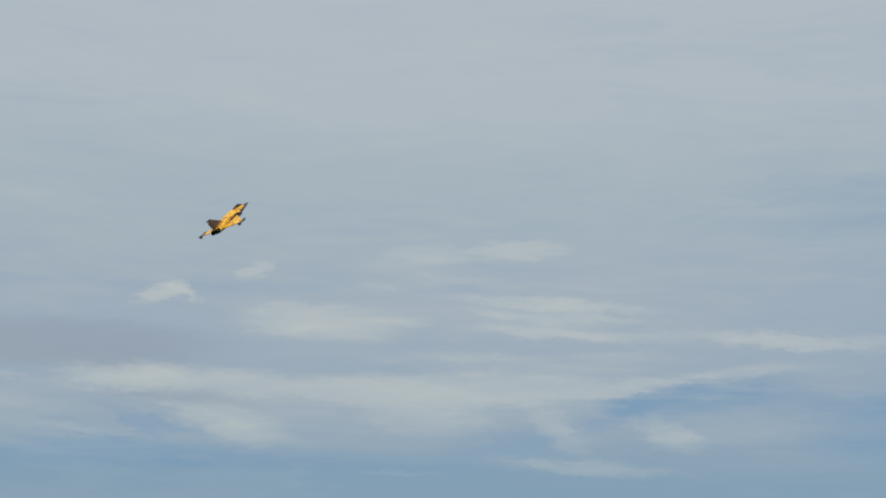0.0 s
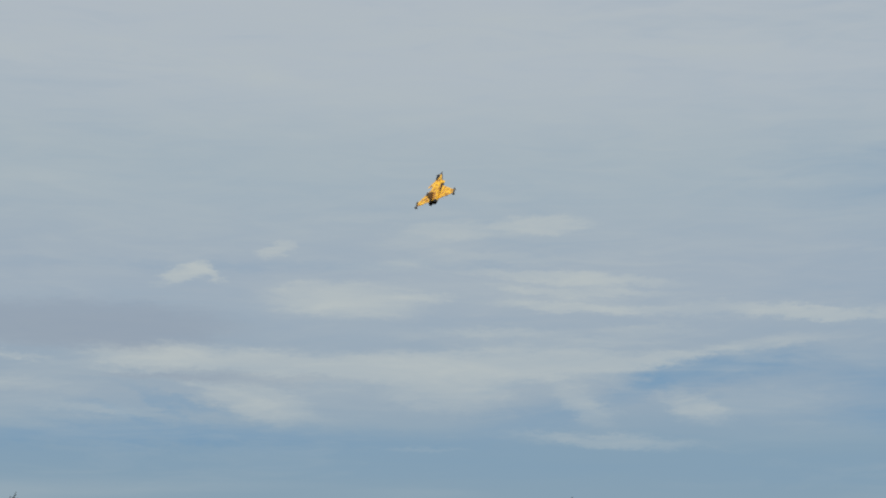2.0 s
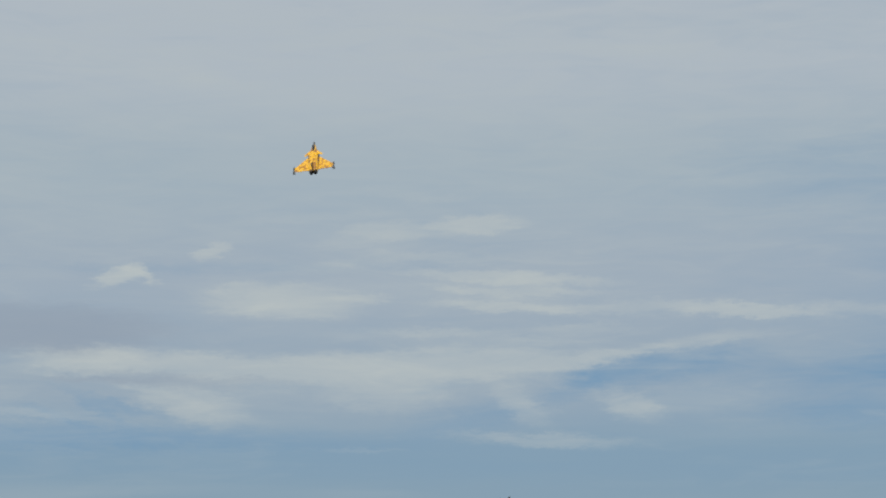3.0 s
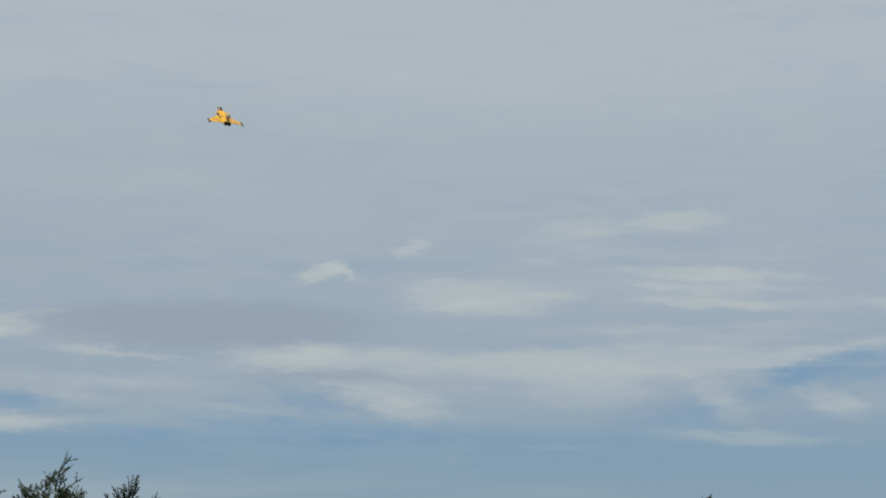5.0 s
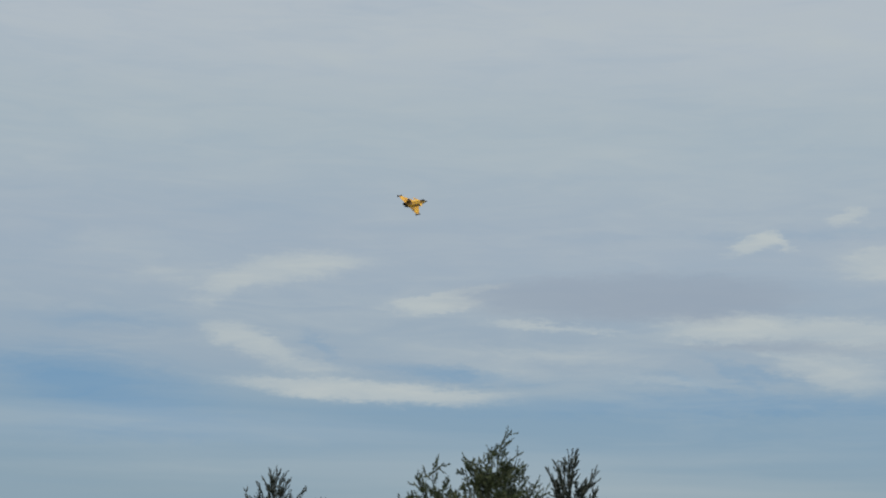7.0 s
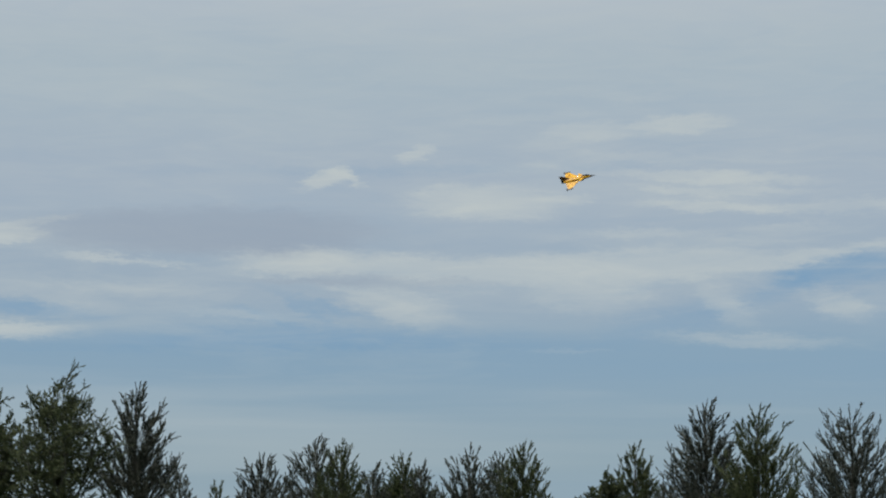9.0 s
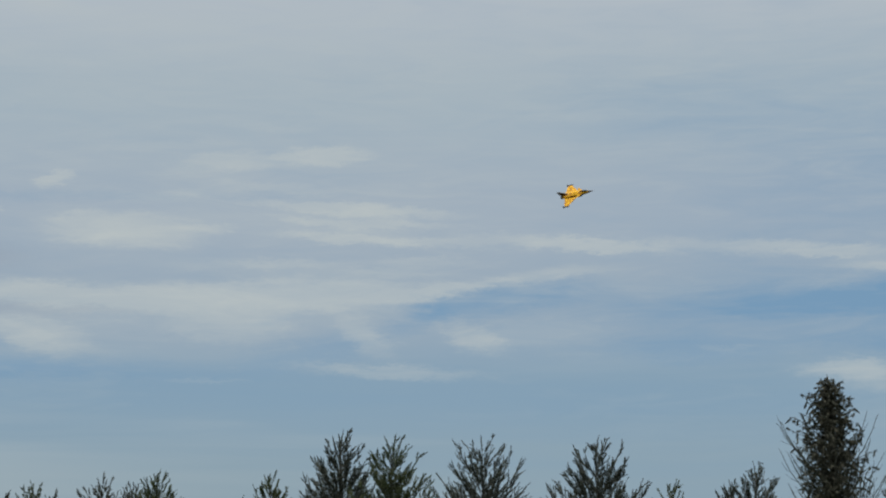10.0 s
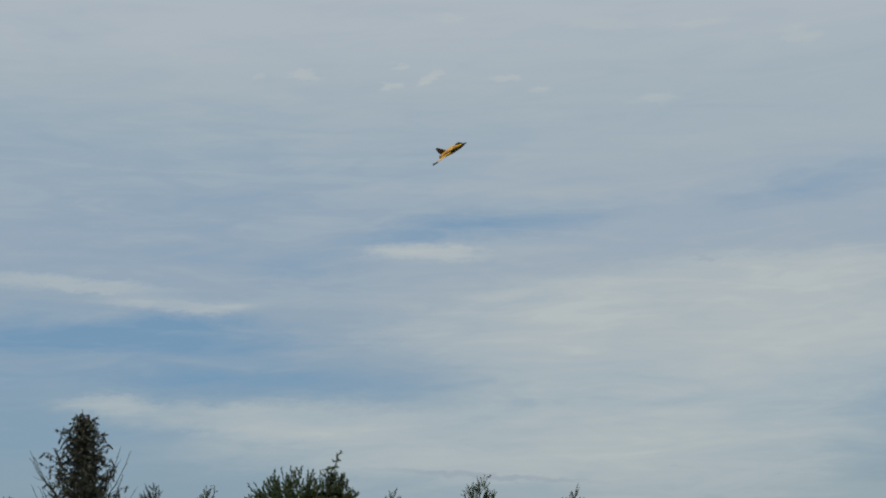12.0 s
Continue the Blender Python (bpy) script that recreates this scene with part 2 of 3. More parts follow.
tone = wmix(blue, ramp.outputs[0], srgb(116, 152, 183))
tone = wmix(lit, tone, srgb(185, 193, 194))
tone = wmix(dark, tone, srgb(147, 159, 174))
tenfold = wnode("ShaderNodeVectorMath", operation="SCALE")
wl.new(tone, tenfold.inputs[0])
tenfold.inputs["Scale"].default_value = 10.0
whole = wmix(0.94, nishita.outputs[0], tenfold.outputs[0])
back = wnode("ShaderNodeBackground")
back.inputs["Strength"].default_value = 0.1
wl.new(whole, back.inputs["Color"])
wl.new(back.outputs[0], wnode("ShaderNodeOutputWorld").inputs[0])

lamp = bpy.data.lights.new("sun", "SUN")
lamp.energy, lamp.angle, lamp.color = 2.6, radians(6), (1.0, 0.95, 0.86)
sun = new("sun", lamp)
a, h = radians(SUN_TURN), radians(SUN_HEIGHT)
sun.matrix_world = look((90 * math.sin(a) * math.cos(h), 90 * math.cos(a) * math.cos(h), 90 * math.sin(h)), (0, 0, 0))


# ---- materials ----
def material(name, rough=0.6, metal=0.0, coat=0.0):
    m = bpy.data.materials.new(name)
    m.use_nodes = True
    p = m.node_tree.nodes["Principled BSDF"]
    p.inputs["Roughness"].default_value, p.inputs["Metallic"].default_value = rough, metal
    p.inputs["Coat Weight"].default_value = coat
    return m, m.node_tree.nodes, m.node_tree.links, p


def coord(nodes, links, scale, kind="Object"):
    m = nodes.new("ShaderNodeMapping")
    m.inputs["Scale"].default_value = scale
    links.new(nodes.new("ShaderNodeTexCoord").outputs[kind], m.inputs[0])
    return m.outputs[0]


def noise_tex(nodes, links, vector, scale, detail=4, rough=0.55):
    n = nodes.new("ShaderNodeTexNoise")
    n.inputs["Scale"].default_value, n.inputs["Detail"].default_value, n.inputs["Roughness"].default_value = scale, detail, rough
    links.new(vector, n.inputs["Vector"])
    return n.outputs["Fac"]


def ramp_of(nodes, links, fac, *stops):
    r = nodes.new("ShaderNodeValToRGB")
    while len(r.color_ramp.elements) < len(stops):
        r.color_ramp.elements.new(0.5)
    for e, (at, c) in zip(r.color_ramp.elements, stops):
        e.position, e.color = at, (*c, 1)
    links.new(fac, r.inputs[0])
    return r.outputs[0]


def mixed(nodes, links, factor, a, b, blend="MIX"):
    n = nodes.new("ShaderNodeMix")
    n.data_type, n.blend_type = "RGBA", blend
    for socket, v in ((n.inputs[0], factor), (n.inputs[6], a), (n.inputs[7], b)):
        if isinstance(v, (int, float)):
            socket.default_value = v
        elif isinstance(v, tuple):
            socket.default_value = (*v, 1)
        else:
            links.new(v, socket)
    return n.outputs[2]


def bumped(nodes, links, p, fac, strength, distance):
    b = nodes.new("ShaderNodeBump")
    b.inputs["Strength"].default_value, b.inputs["Distance"].default_value = strength, distance
    links.new(fac, b.inputs["Height"])
    links.new(b.outputs[0], p.inputs["Normal"])


def painted(name, stretch, low, high, base=(0.92, 0.54, 0.02), mark=(0.13, 0.045, 0.012)):
    """Yellow paint with brown camouflage strokes."""
    m, n, l, p = material(name, 0.38, 0.0, 0.15)
    v = coord(n, l, stretch)
    strokes = noise_tex(n, l, v, 3.2, 3, 0.5)
    worn = noise_tex(n, l, coord(n, l, (1, 1, 1)), 9, 5)
    tint = mixed(n, l, worn, base, (base[0] * 0.86, base[1] * 0.74, base[2] * 0.8))
    mask = ramp_of(n, l, strokes, (low, (0, 0, 0)), (high, (1, 1, 1)))
    l.new(mixed(n, l, mask, tint, mark), p.inputs["Base Color"])
    l.new(ramp_of(n, l, worn, (0.3, (0.3,) * 3), (0.7, (0.5,) * 3)), p.inputs["Roughness"])
    return m


def plain_paint(name, dark, light, rough, metal=0.0, scale=6.0):
    m, n, l, p = material(name, rough, metal)
    f = noise_tex(n, l, coord(n, l, (1, 1, 1)), scale, 5)
    l.new(ramp_of(n, l, f, (0.3, dark), (0.7, light)), p.inputs["Base Color"])
    bumped(n, l, p, f, 0.1, 0.003)
    return m


YELLOW = painted("yellow_paint", (2.6, 1.5, 2.6), 0.5, 0.6, mark=(0.36, 0.145, 0.012))
YELLOW_WING = painted("yellow_wing_paint", (2.4, 1.7, 1.0), 0.49, 0.6, mark=(0.44, 0.19, 0.012))
FIN_PAINT = painted("brown_fin_paint", (1, 1.2, 0.9), 0.44, 0.54, base=(0.3, 0.12, 0.016), mark=(0.085, 0.04, 0.016))
GREY_NOSE = plain_paint("grey_radome", (0.045, 0.042, 0.04), (0.075, 0.07, 0.068), 0.5)
GREY_MISSILE = plain_paint("grey_store_paint", (0.06, 0.058, 0.056), (0.11, 0.105, 0.1), 0.5)
UNDERSIDE = plain_paint("dark_brown_underside", (0.022, 0.014, 0.009), (0.045, 0.026, 0.013), 0.45)
BLACK_METAL = plain_paint("burnt_metal", (0.008, 0.008, 0.008), (0.02, 0.018, 0.017), 0.55, 0.6)
INTAKE_SHADE = plain_paint("intake_shade", (0.015, 0.014, 0.013), (0.03, 0.028, 0.026), 0.8)
CANOPY = plain_paint("tinted_canopy", (0.008, 0.009, 0.01), (0.013, 0.014, 0.016), 0.08)


def leafy(name, deep, pale, warm):
    m, n, l, p = material(name, 0.62)
    isle = n.new("ShaderNodeNewGeometry").outputs["Random Per Island"]
    big = noise_tex(n, l, coord(n, l, (1, 1, 1)), 0.8, 3)
    clump_light = noise_tex(n, l, coord(n, l, (1, 1, 1)), 4.5, 2, 0.6)
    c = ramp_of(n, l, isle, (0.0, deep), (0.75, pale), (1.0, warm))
    # light contrast put into the colour: clumps with pale highlights, clumps darkened
    c = mixed(n, l, ramp_of(n, l, clump_light, (0.52, (0.0,) * 3), (0.66, (0.75,) * 3)), c, tuple(1.75 * v for v in warm))
    c = mixed(n, l, ramp_of(n, l, clump_light, (0.36, (0.8,) * 3), (0.5, (0.0,) * 3)), c, tuple(0.55 * v for v in deep))
    l.new(mixed(n, l, ramp_of(n, l, big, (0.35, (0.0,) * 3), (0.7, (0.6,) * 3)), c, deep), p.inputs["Base Color"])
    p.inputs["Subsurface Weight"].default_value = 0.0
    thin = n.new("ShaderNodeBsdfTranslucent")
    l.new(c, thin.inputs["Color"])
    both = n.new("ShaderNodeMixShader")
    both.inputs[0].default_value = 0.25
    l.new(p.outputs[0], both.inputs[1])
    l.new(thin.outputs[0], both.inputs[2])
    l.new(both.outputs[0], n["Material Output"].inputs[0])
    return m


# the third colour also feeds the painted highlight clumps
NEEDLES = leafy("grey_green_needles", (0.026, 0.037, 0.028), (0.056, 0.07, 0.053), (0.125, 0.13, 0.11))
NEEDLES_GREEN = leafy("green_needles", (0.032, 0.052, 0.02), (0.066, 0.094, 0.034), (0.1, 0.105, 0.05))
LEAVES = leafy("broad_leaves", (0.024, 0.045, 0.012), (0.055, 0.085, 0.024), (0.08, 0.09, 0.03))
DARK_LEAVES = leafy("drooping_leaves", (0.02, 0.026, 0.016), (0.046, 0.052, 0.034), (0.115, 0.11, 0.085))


def bark():
    m, n, l, p = material("bark", 0.9)
    f = noise_tex(n, l, coord(n, l, (5, 5, 1)), 6, 6, 0.65)
    l.new(ramp_of(n, l, f, (0.3, (0.022, 0.02, 0.018)), (0.7, (0.07, 0.064, 0.056))), p.inputs["Base Color"])
    bumped(n, l, p, f, 0.8, 0.02)
    return m


BARK = bark()
TWIGS = plain_paint("green_grey_twigs", (0.022, 0.026, 0.02), (0.05, 0.055, 0.042), 0.85, 0.0, 3.0)


def field_grass():
    m, n, l, p = material("field_grass", 0.9)
    small = noise_tex(n, l, coord(n, l, (1, 1, 1)), 9, 6, 0.65)
    large = noise_tex(n, l, coord(n, l, (1, 1, 1)), 0.06, 4)
    c = ramp_of(n, l, small, (0.3, (0.035, 0.05, 0.014)), (0.55, (0.065, 0.085, 0.025)), (0.75, (0.13, 0.12, 0.05)))
    l.new(mixed(n, l, ramp_of(n, l, large, (0.4, (0,) * 3), (0.65, (0.6,) * 3)), c, (0.14, 0.12, 0.055)), p.inputs["Base Color"])
    bumped(n, l, p, small, 0.8, 0.05)
    return m


GRASS = field_grass()


# ---- mesh helpers ----
def link_mesh(name, verts, faces, mat, parent=None, label="", smooth=False):
    me = bpy.data.meshes.new(name)
    me.from_pydata(verts, [], faces)
    me.materials.append(mat)
    if smooth:
        me.shade_smooth()
    me.update()
    ob = new(name, me)
    if parent:
        ob.parent = parent
    if label:
        tagged(ob, label)
    return ob


def part(name, bm, mat, parent, label="", smooth=False, sharp=40):
    """Links a bmesh as one part of a thing."""
    bmesh.ops.recalc_face_normals(bm, faces=bm.faces)
    me = bpy.data.meshes.new(name)
    bm.to_mesh(me)
    bm.free()
    me.materials.append(mat)
    if smooth:
        me.shade_smooth()
        me.set_sharp_from_angle(angle=radians(sharp))
    ob = new(name, me)
    ob.parent = parent
    if label:
        tagged(ob, label)
    return ob


# ---- ground ----
def ground():
    """Field of short grass, slightly uneven, out to the horizon."""
    verts, faces = [], []
    rings = [0, 3, 8, 16, 30, 50, 75, 100, 130, 170, 240, 400, 800, 1800, 4000]
    k = 48
    verts.append((0, 0, 0))
    for r in rings[1:]:
        for i in range(k):
            x, y = r * math.cos(i * math.tau / k), r * math.sin(i * math.tau / k)
            z = 0.25 * noise.noise((x * 0.02, y * 0.02, 0.3)) if 20 < r < 1000 else 0.0
            verts.append((x, y, z))
    for i in range(k):
        faces.append((0, 1 + i, 1 + (i + 1) % k))
    for j in range(len(rings) - 2):
        for i in range(k):
            p, q = 1 + j * k, 1 + (j + 1) * k
            faces.append((p + i, q + i, q + (i + 1) % k, p + (i + 1) % k))
    g = link_mesh("ground", verts, faces, GRASS, None, "", True)
    tagged(g, "open field of short dry green grass", "ground", kind="structure")


ground()


# ---- trees ----
class Sprays:
    """Collects tapered branches and thin leaf blades for one tree."""

    def __init__(self, seed):
        self.rng = np.random.default_rng(seed)
        self.wood_v, self.wood_f, self.stem_v, self.stem_f, self.leaf_v = [], [], [], [], []

    def tube(self, pts, r0, r1, sides=5):
        vs, fs = (self.stem_v, self.stem_f) if sides > 6 else (self.wood_v, self.wood_f)
        base = len(vs)
        n = len(pts)
        for i, c in enumerate(pts):
            t = pts[min(i + 1, n - 1)] - pts[max(i - 1, 0)]
            t = t / (np.linalg.norm(t) + 1e-9)
            u = np.cross(t, (0.31, 0.94, 0.12))
            u /= np.linalg.norm(u) + 1e-9
            w = np.cross(t, u)
            r = r0 + (r1 - r0) * i / (n - 1)
            for k in range(sides):
                a = k * math.tau / sides
                vs.append(tuple(c + r * (math.cos(a) * u + math.sin(a) * w)))
        for i in range(n - 1):
            for k in range(sides):
                p, q = base + i * sides + k, base + i * sides + (k + 1) % sides
                fs.append((p, q, q + sides, p + sides))

    def bend(self, start, way, length, lift, steps=6, wander=0.08):
        """A branch that starts along way and bends upward by lift."""
        pts, d = [np.array(start, float)], np.array(way, float)
        for _ in range(steps):
            d = d + np.array((0, 0, lift / steps)) + self.rng.normal(0, wander, 3)
            d /= np.linalg.norm(d)
            pts.append(pts[-1] + d * length / steps)
        return np.array(pts)

    def blades(self, pts, count, length, width, spread, droop=0.0, start=0.15, taper=0.0):
        """Thin blades set round a branch, pointing along it and outward."""
        rng = self.rng
        n = len(pts) - 1
        s = start + (1 - start) * rng.random(count)
        s[-1] = 1.0
        i = np.minimum((s * n).astype(int), n - 1)
        at = pts[i] + (pts[i + 1] - pts[i]) * (s * n - i)[:, None]
        d = pts[i + 1] - pts[i]
        d /= np.linalg.norm(d, axis=1)[:, None] + 1e-9
        out = rng.normal(size=(count, 3))
        out -= (out * d).sum(1)[:, None] * d
        out /= np.linalg.norm(out, axis=1)[:, None] + 1e-9
        go = d + out * spread * rng.uniform(0.4, 1.2, count)[:, None]
        go[:, 2] -= droop
        go /= np.linalg.norm(go, axis=1)[:, None] + 1e-9
        side = np.cross(go, rng.normal(size=(count, 3)))
        side /= np.linalg.norm(side, axis=1)[:, None] + 1e-9
        L = (length * rng.uniform(0.6, 1.3, count) * (1 - taper * s))[:, None]
        w = (width * rng.uniform(0.7, 1.3, count))[:, None]
        mid = at + go * L * 0.45
        quad = np.stack([at, mid + side * w, at + go * L, mid - side * w], 1).reshape(-1, 3)
        self.leaf_v.append(quad)

    def finish(self, name, x, y, leaf_mat, label, category="tree", crown_label=""):
        root = new(name)
        root.location = (x, y, 0)
        tagged(root, label, category, "row of trees beyond the field")
        link_mesh("trunk", self.stem_v, self.stem_f, BARK, root, "", True)
        link_mesh("bough", self.wood_v, self.wood_f, TWIGS, root, "", True)
        v = np.concatenate(self.leaf_v).astype(np.float32)
        me = bpy.data.meshes.new("crown")
        me.vertices.add(len(v))
        me.vertices.foreach_set("co", v.ravel())
        me.loops.add(len(v))
        me.loops.foreach_set("vertex_index", np.arange(len(v), dtype=np.int32))
        me.polygons.add(len(v) // 4)
        me.polygons.foreach_set("loop_start", np.arange(0, len(v), 4, dtype=np.int32))
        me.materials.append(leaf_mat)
        me.update(calc_edges=True)
        crown = new("crown", me)
        crown.parent = root
        if crown_label:
            tagged(crown, crown_label)
        return root


def pine(x, y, height, half, seed):
    """Feathery casuarina: many thin limbs that sweep out and curve up to a ragged dome, each one a plume of needles."""
    s = Sprays(seed)
    rng = s.rng
    dense = rng.uniform(0.75, 1.05) * min(1.0, 0.55 + 0.2 * half)
    point = rng.uniform(0.44, 0.6)
    trunk = np.array([(0.12 * math.sin(2.6 * h + seed) * h * (1 - h), 0.1 * math.sin(3.1 * h + 2 * seed) * h * (1 - h), h * height * 0.92) for h in np.linspace(0, 1, 12)])
    s.tube(trunk, 0.014 * height, 0.02, 7)

    def plume(pts, length, r0, start=0.05):
        s.tube(pts, r0, 0.005, 3)
        s.blades(pts, int((20 + 66 * length) * dense), 0.2, 0.013, 0.72, 0, start, 0.6)

    lead = s.bend(trunk[-1], (rng.normal(0, 0.2), rng.normal(0, 0.2), 1), height * 0.1, 0.1, 6, 0.05)
    lead[:, 2] += (height - lead[-1, 2]) * np.linspace(0, 1, 7)
    plume(lead, height * 0.1, 0.02, 0.0)
    depth = min(height * 0.72, max(3.0, half * 2.5))
    count = int(18 + 56 * half)
    for k in range(count):
        f = ((k + rng.random()) / count) ** 0.85
        d = 0.25 + f * depth
        # the dome: quickly wide under the top, then fuller downward
        dome = half * 1.12 * min(1.0, (d / (1.45 * half + 0.5)) ** point)
        inner = k % 3 == 1
        wide = dome * (rng.uniform(0.15, 0.6) if inner else rng.uniform(0.6, 1.14))
        whip = 0.0 if inner else rng.uniform(0, 0.5)
        a = k * 2.39996 + rng.normal(0, 0.35)
        out = np.array((math.cos(a), math.sin(a), 0))
        tip = out * wide + np.array((0, 0, height - d + whip))
        hs = max(0.8, tip[2] - wide * rng.uniform(0.6, 1.15) - 0.6)
        g = min(hs / (height * 0.92), 0.985) * 11
        start = trunk[int(g)] + (trunk[int(g) + 1] - trunk[int(g)]) * (g - int(g))
        bow = rng.uniform(0.04, 0.24)
        ctrl = start * 0.45 + tip * 0.55 + out * wide * bow - np.array((0, 0, wide * bow))
        u = np.linspace(0, 1, 9)[:, None]
        limb = (1 - u) ** 2 * start + 2 * u * (1 - u) * ctrl + u ** 2 * tip + rng.normal(0, 0.01, (9, 3))
        # the last of each limb nods over
        limb[-1] += out * rng.uniform(-0.02, 0.12) - np.array((0, 0, rng.uniform(0, 0.1)))
        L = float(np.linalg.norm(tip - start))
        plume(limb[3:], L * 0.65, 0.006 + 0.003 * L)
        s.tube(limb[:4], 0.008 + 0.005 * L, 0.006 + 0.003 * L, 4)
        for j in range(int((1.6 + 2.0 * L) * min(1.45, 0.35 + d / 2.4))):
            v = rng.uniform(0.25, 0.9)
            i = int(v * 8)
            p = limb[i] + (limb[i + 1] - limb[i]) * (v * 8 - i)
            way = limb[i + 1] - limb[i]
            way = way / (np.linalg.norm(way) + 1e-9) + rng.normal(0, 0.33, 3)
            l = (0.3 + 0.24 * L) * rng.uniform(0.5, 1.15) * (1.25 - 0.75 * v)
            plume(s.bend(p, way / np.linalg.norm(way), l, 0.35, 5, 0.05), l, 0.005)
    s.finish("casuarina_tree", x, y, NEEDLES if seed % 3 else NEEDLES_GREEN,
             "tall grey-green casuarina tree with feathery upswept branches" if height > 11.5 else "grey-green young casuarina tree with thin feathery branches")


def broad(x, y, height, half, seed):
    """Wide ragged tree: forked trunk, several leaders that carry tufts of short leaves."""
    s = Sprays(seed)
    rng = s.rng
    stem = s.bend((0, 0, 0), (0, 0, 1), height * 0.42, 0, 6, 0.03)
    s.tube(stem, 0.19, 0.13, 8)

    def tuft(pts, count):
        s.blades(pts, int(count * 1.15), 0.23, 0.016, 0.66, 0.12, 0.0, 0.5)

    for k in range(19):
        a = k * 2.39996 + rng.normal(0, 0.2)
        out = 0.08 if k == 0 else rng.uniform(0.25, 1.05)
        top = height * (1.0 if k == 0 else 0.95 - 0.2 * out ** 1.4 + rng.normal(0, 0.02))
        tip = np.array((math.cos(a) * out * half, math.sin(a) * out * half, top))
        u = np.linspace(0, 1, 8)[:, None]
        start = stem[-1 - k % 3]
        ctrl = start * 0.45 + tip * 0.55 + np.array((math.cos(a), math.sin(a), 0)) * half * 0.22 * out
        lead = (1 - u) ** 2 * start + 2 * u * (1 - u) * ctrl + u ** 2 * tip + rng.normal(0, 0.07, (8, 3))
        lead[-1] += np.array((math.cos(a), math.sin(a), -0.4)) * rng.uniform(0.05, 0.25)
        s.tube(lead, 0.06, 0.01, 5)
        tuft(lead[-3:], 60)
        for j in range(18):
            v = 0.2 + 0.72 * (j + rng.random()) / 18
            i = int(v * 7)
            p = lead[i] + (lead[min(i + 1, 7)] - lead[i]) * (v * 7 - i)
            b = rng.uniform(0, math.tau)
            d = np.array((math.cos(b), math.sin(b), rng.uniform(0.0, 1.0)))
            l = rng.uniform(0.5, 1.35) * (1.3 - 0.7 * v) * max(0.8, half * 0.5)
            twig = s.bend(p, d / np.linalg.norm(d), l, 0.25, 5, 0.14)
            s.tube(twig, 0.02, 0.006, 3)
            tuft(twig[1:], int(26 + 44 * l))
            for q in range(3):
                e = rng.normal(size=3) + np.array((0, 0, 0.35))
                sub = s.bend(twig[2 + q], e / np.linalg.norm(e), l * 0.5, 0.5, 3, 0.1)
                s.tube(sub, 0.008, 0.004, 3)
                tuft(sub, 26)
    s.finish("broad_tree", x, y, NEEDLES_GREEN, "broad ragged dark green tree with many leaders")


def bush(x, y, height, half, seed):
    """Round leafy tree with a dense even crown."""
    s = Sprays(seed)
    rng = s.rng
    stem = s.bend((0, 0, 0), (0, 0, 1), height * 0.5, 0, 5, 0.03)
    s.tube(stem, 0.16, 0.1, 7)
    depth = min(half * 0.9, height * 0.35)
    centre = np.array((0, 0, height - depth))
    for k in range(210):
        d = rng.normal(size=3)
        d[2] = abs(d[2]) * 1.1 - 0.15
        d /= np.linalg.norm(d)
        tip = centre + d * np.array((half, half, depth)) * rng.uniform(0.78, 1.0)
        start = stem[-1 - k % 2]
        u = np.linspace(0, 1, 6)[:, None]
        limb = start * (1 - u) + tip * u + np.sin(u * math.pi) * np.array((0, 0, 0.25)) + rng.normal(0, 0.05, (6, 3))
        s.tube(limb, 0.03, 0.006, 3)
        for q in range(5):
            e = d + rng.normal(0, 0.5, 3)
            sub = s.bend(limb[3] * (1 - q / 5) + tip * q / 5, e / np.linalg.norm(e), rng.uniform(0.4, 0.85), 0.7, 3, 0.08)
            s.tube(sub, 0.008, 0.004, 3)
            s.blades(sub, 40, 0.15, 0.024, 0.75, 0.0, 0.0)
    s.finish("round_tree", x, y, LEAVES, "low round bright green leafy tree with dense crown")


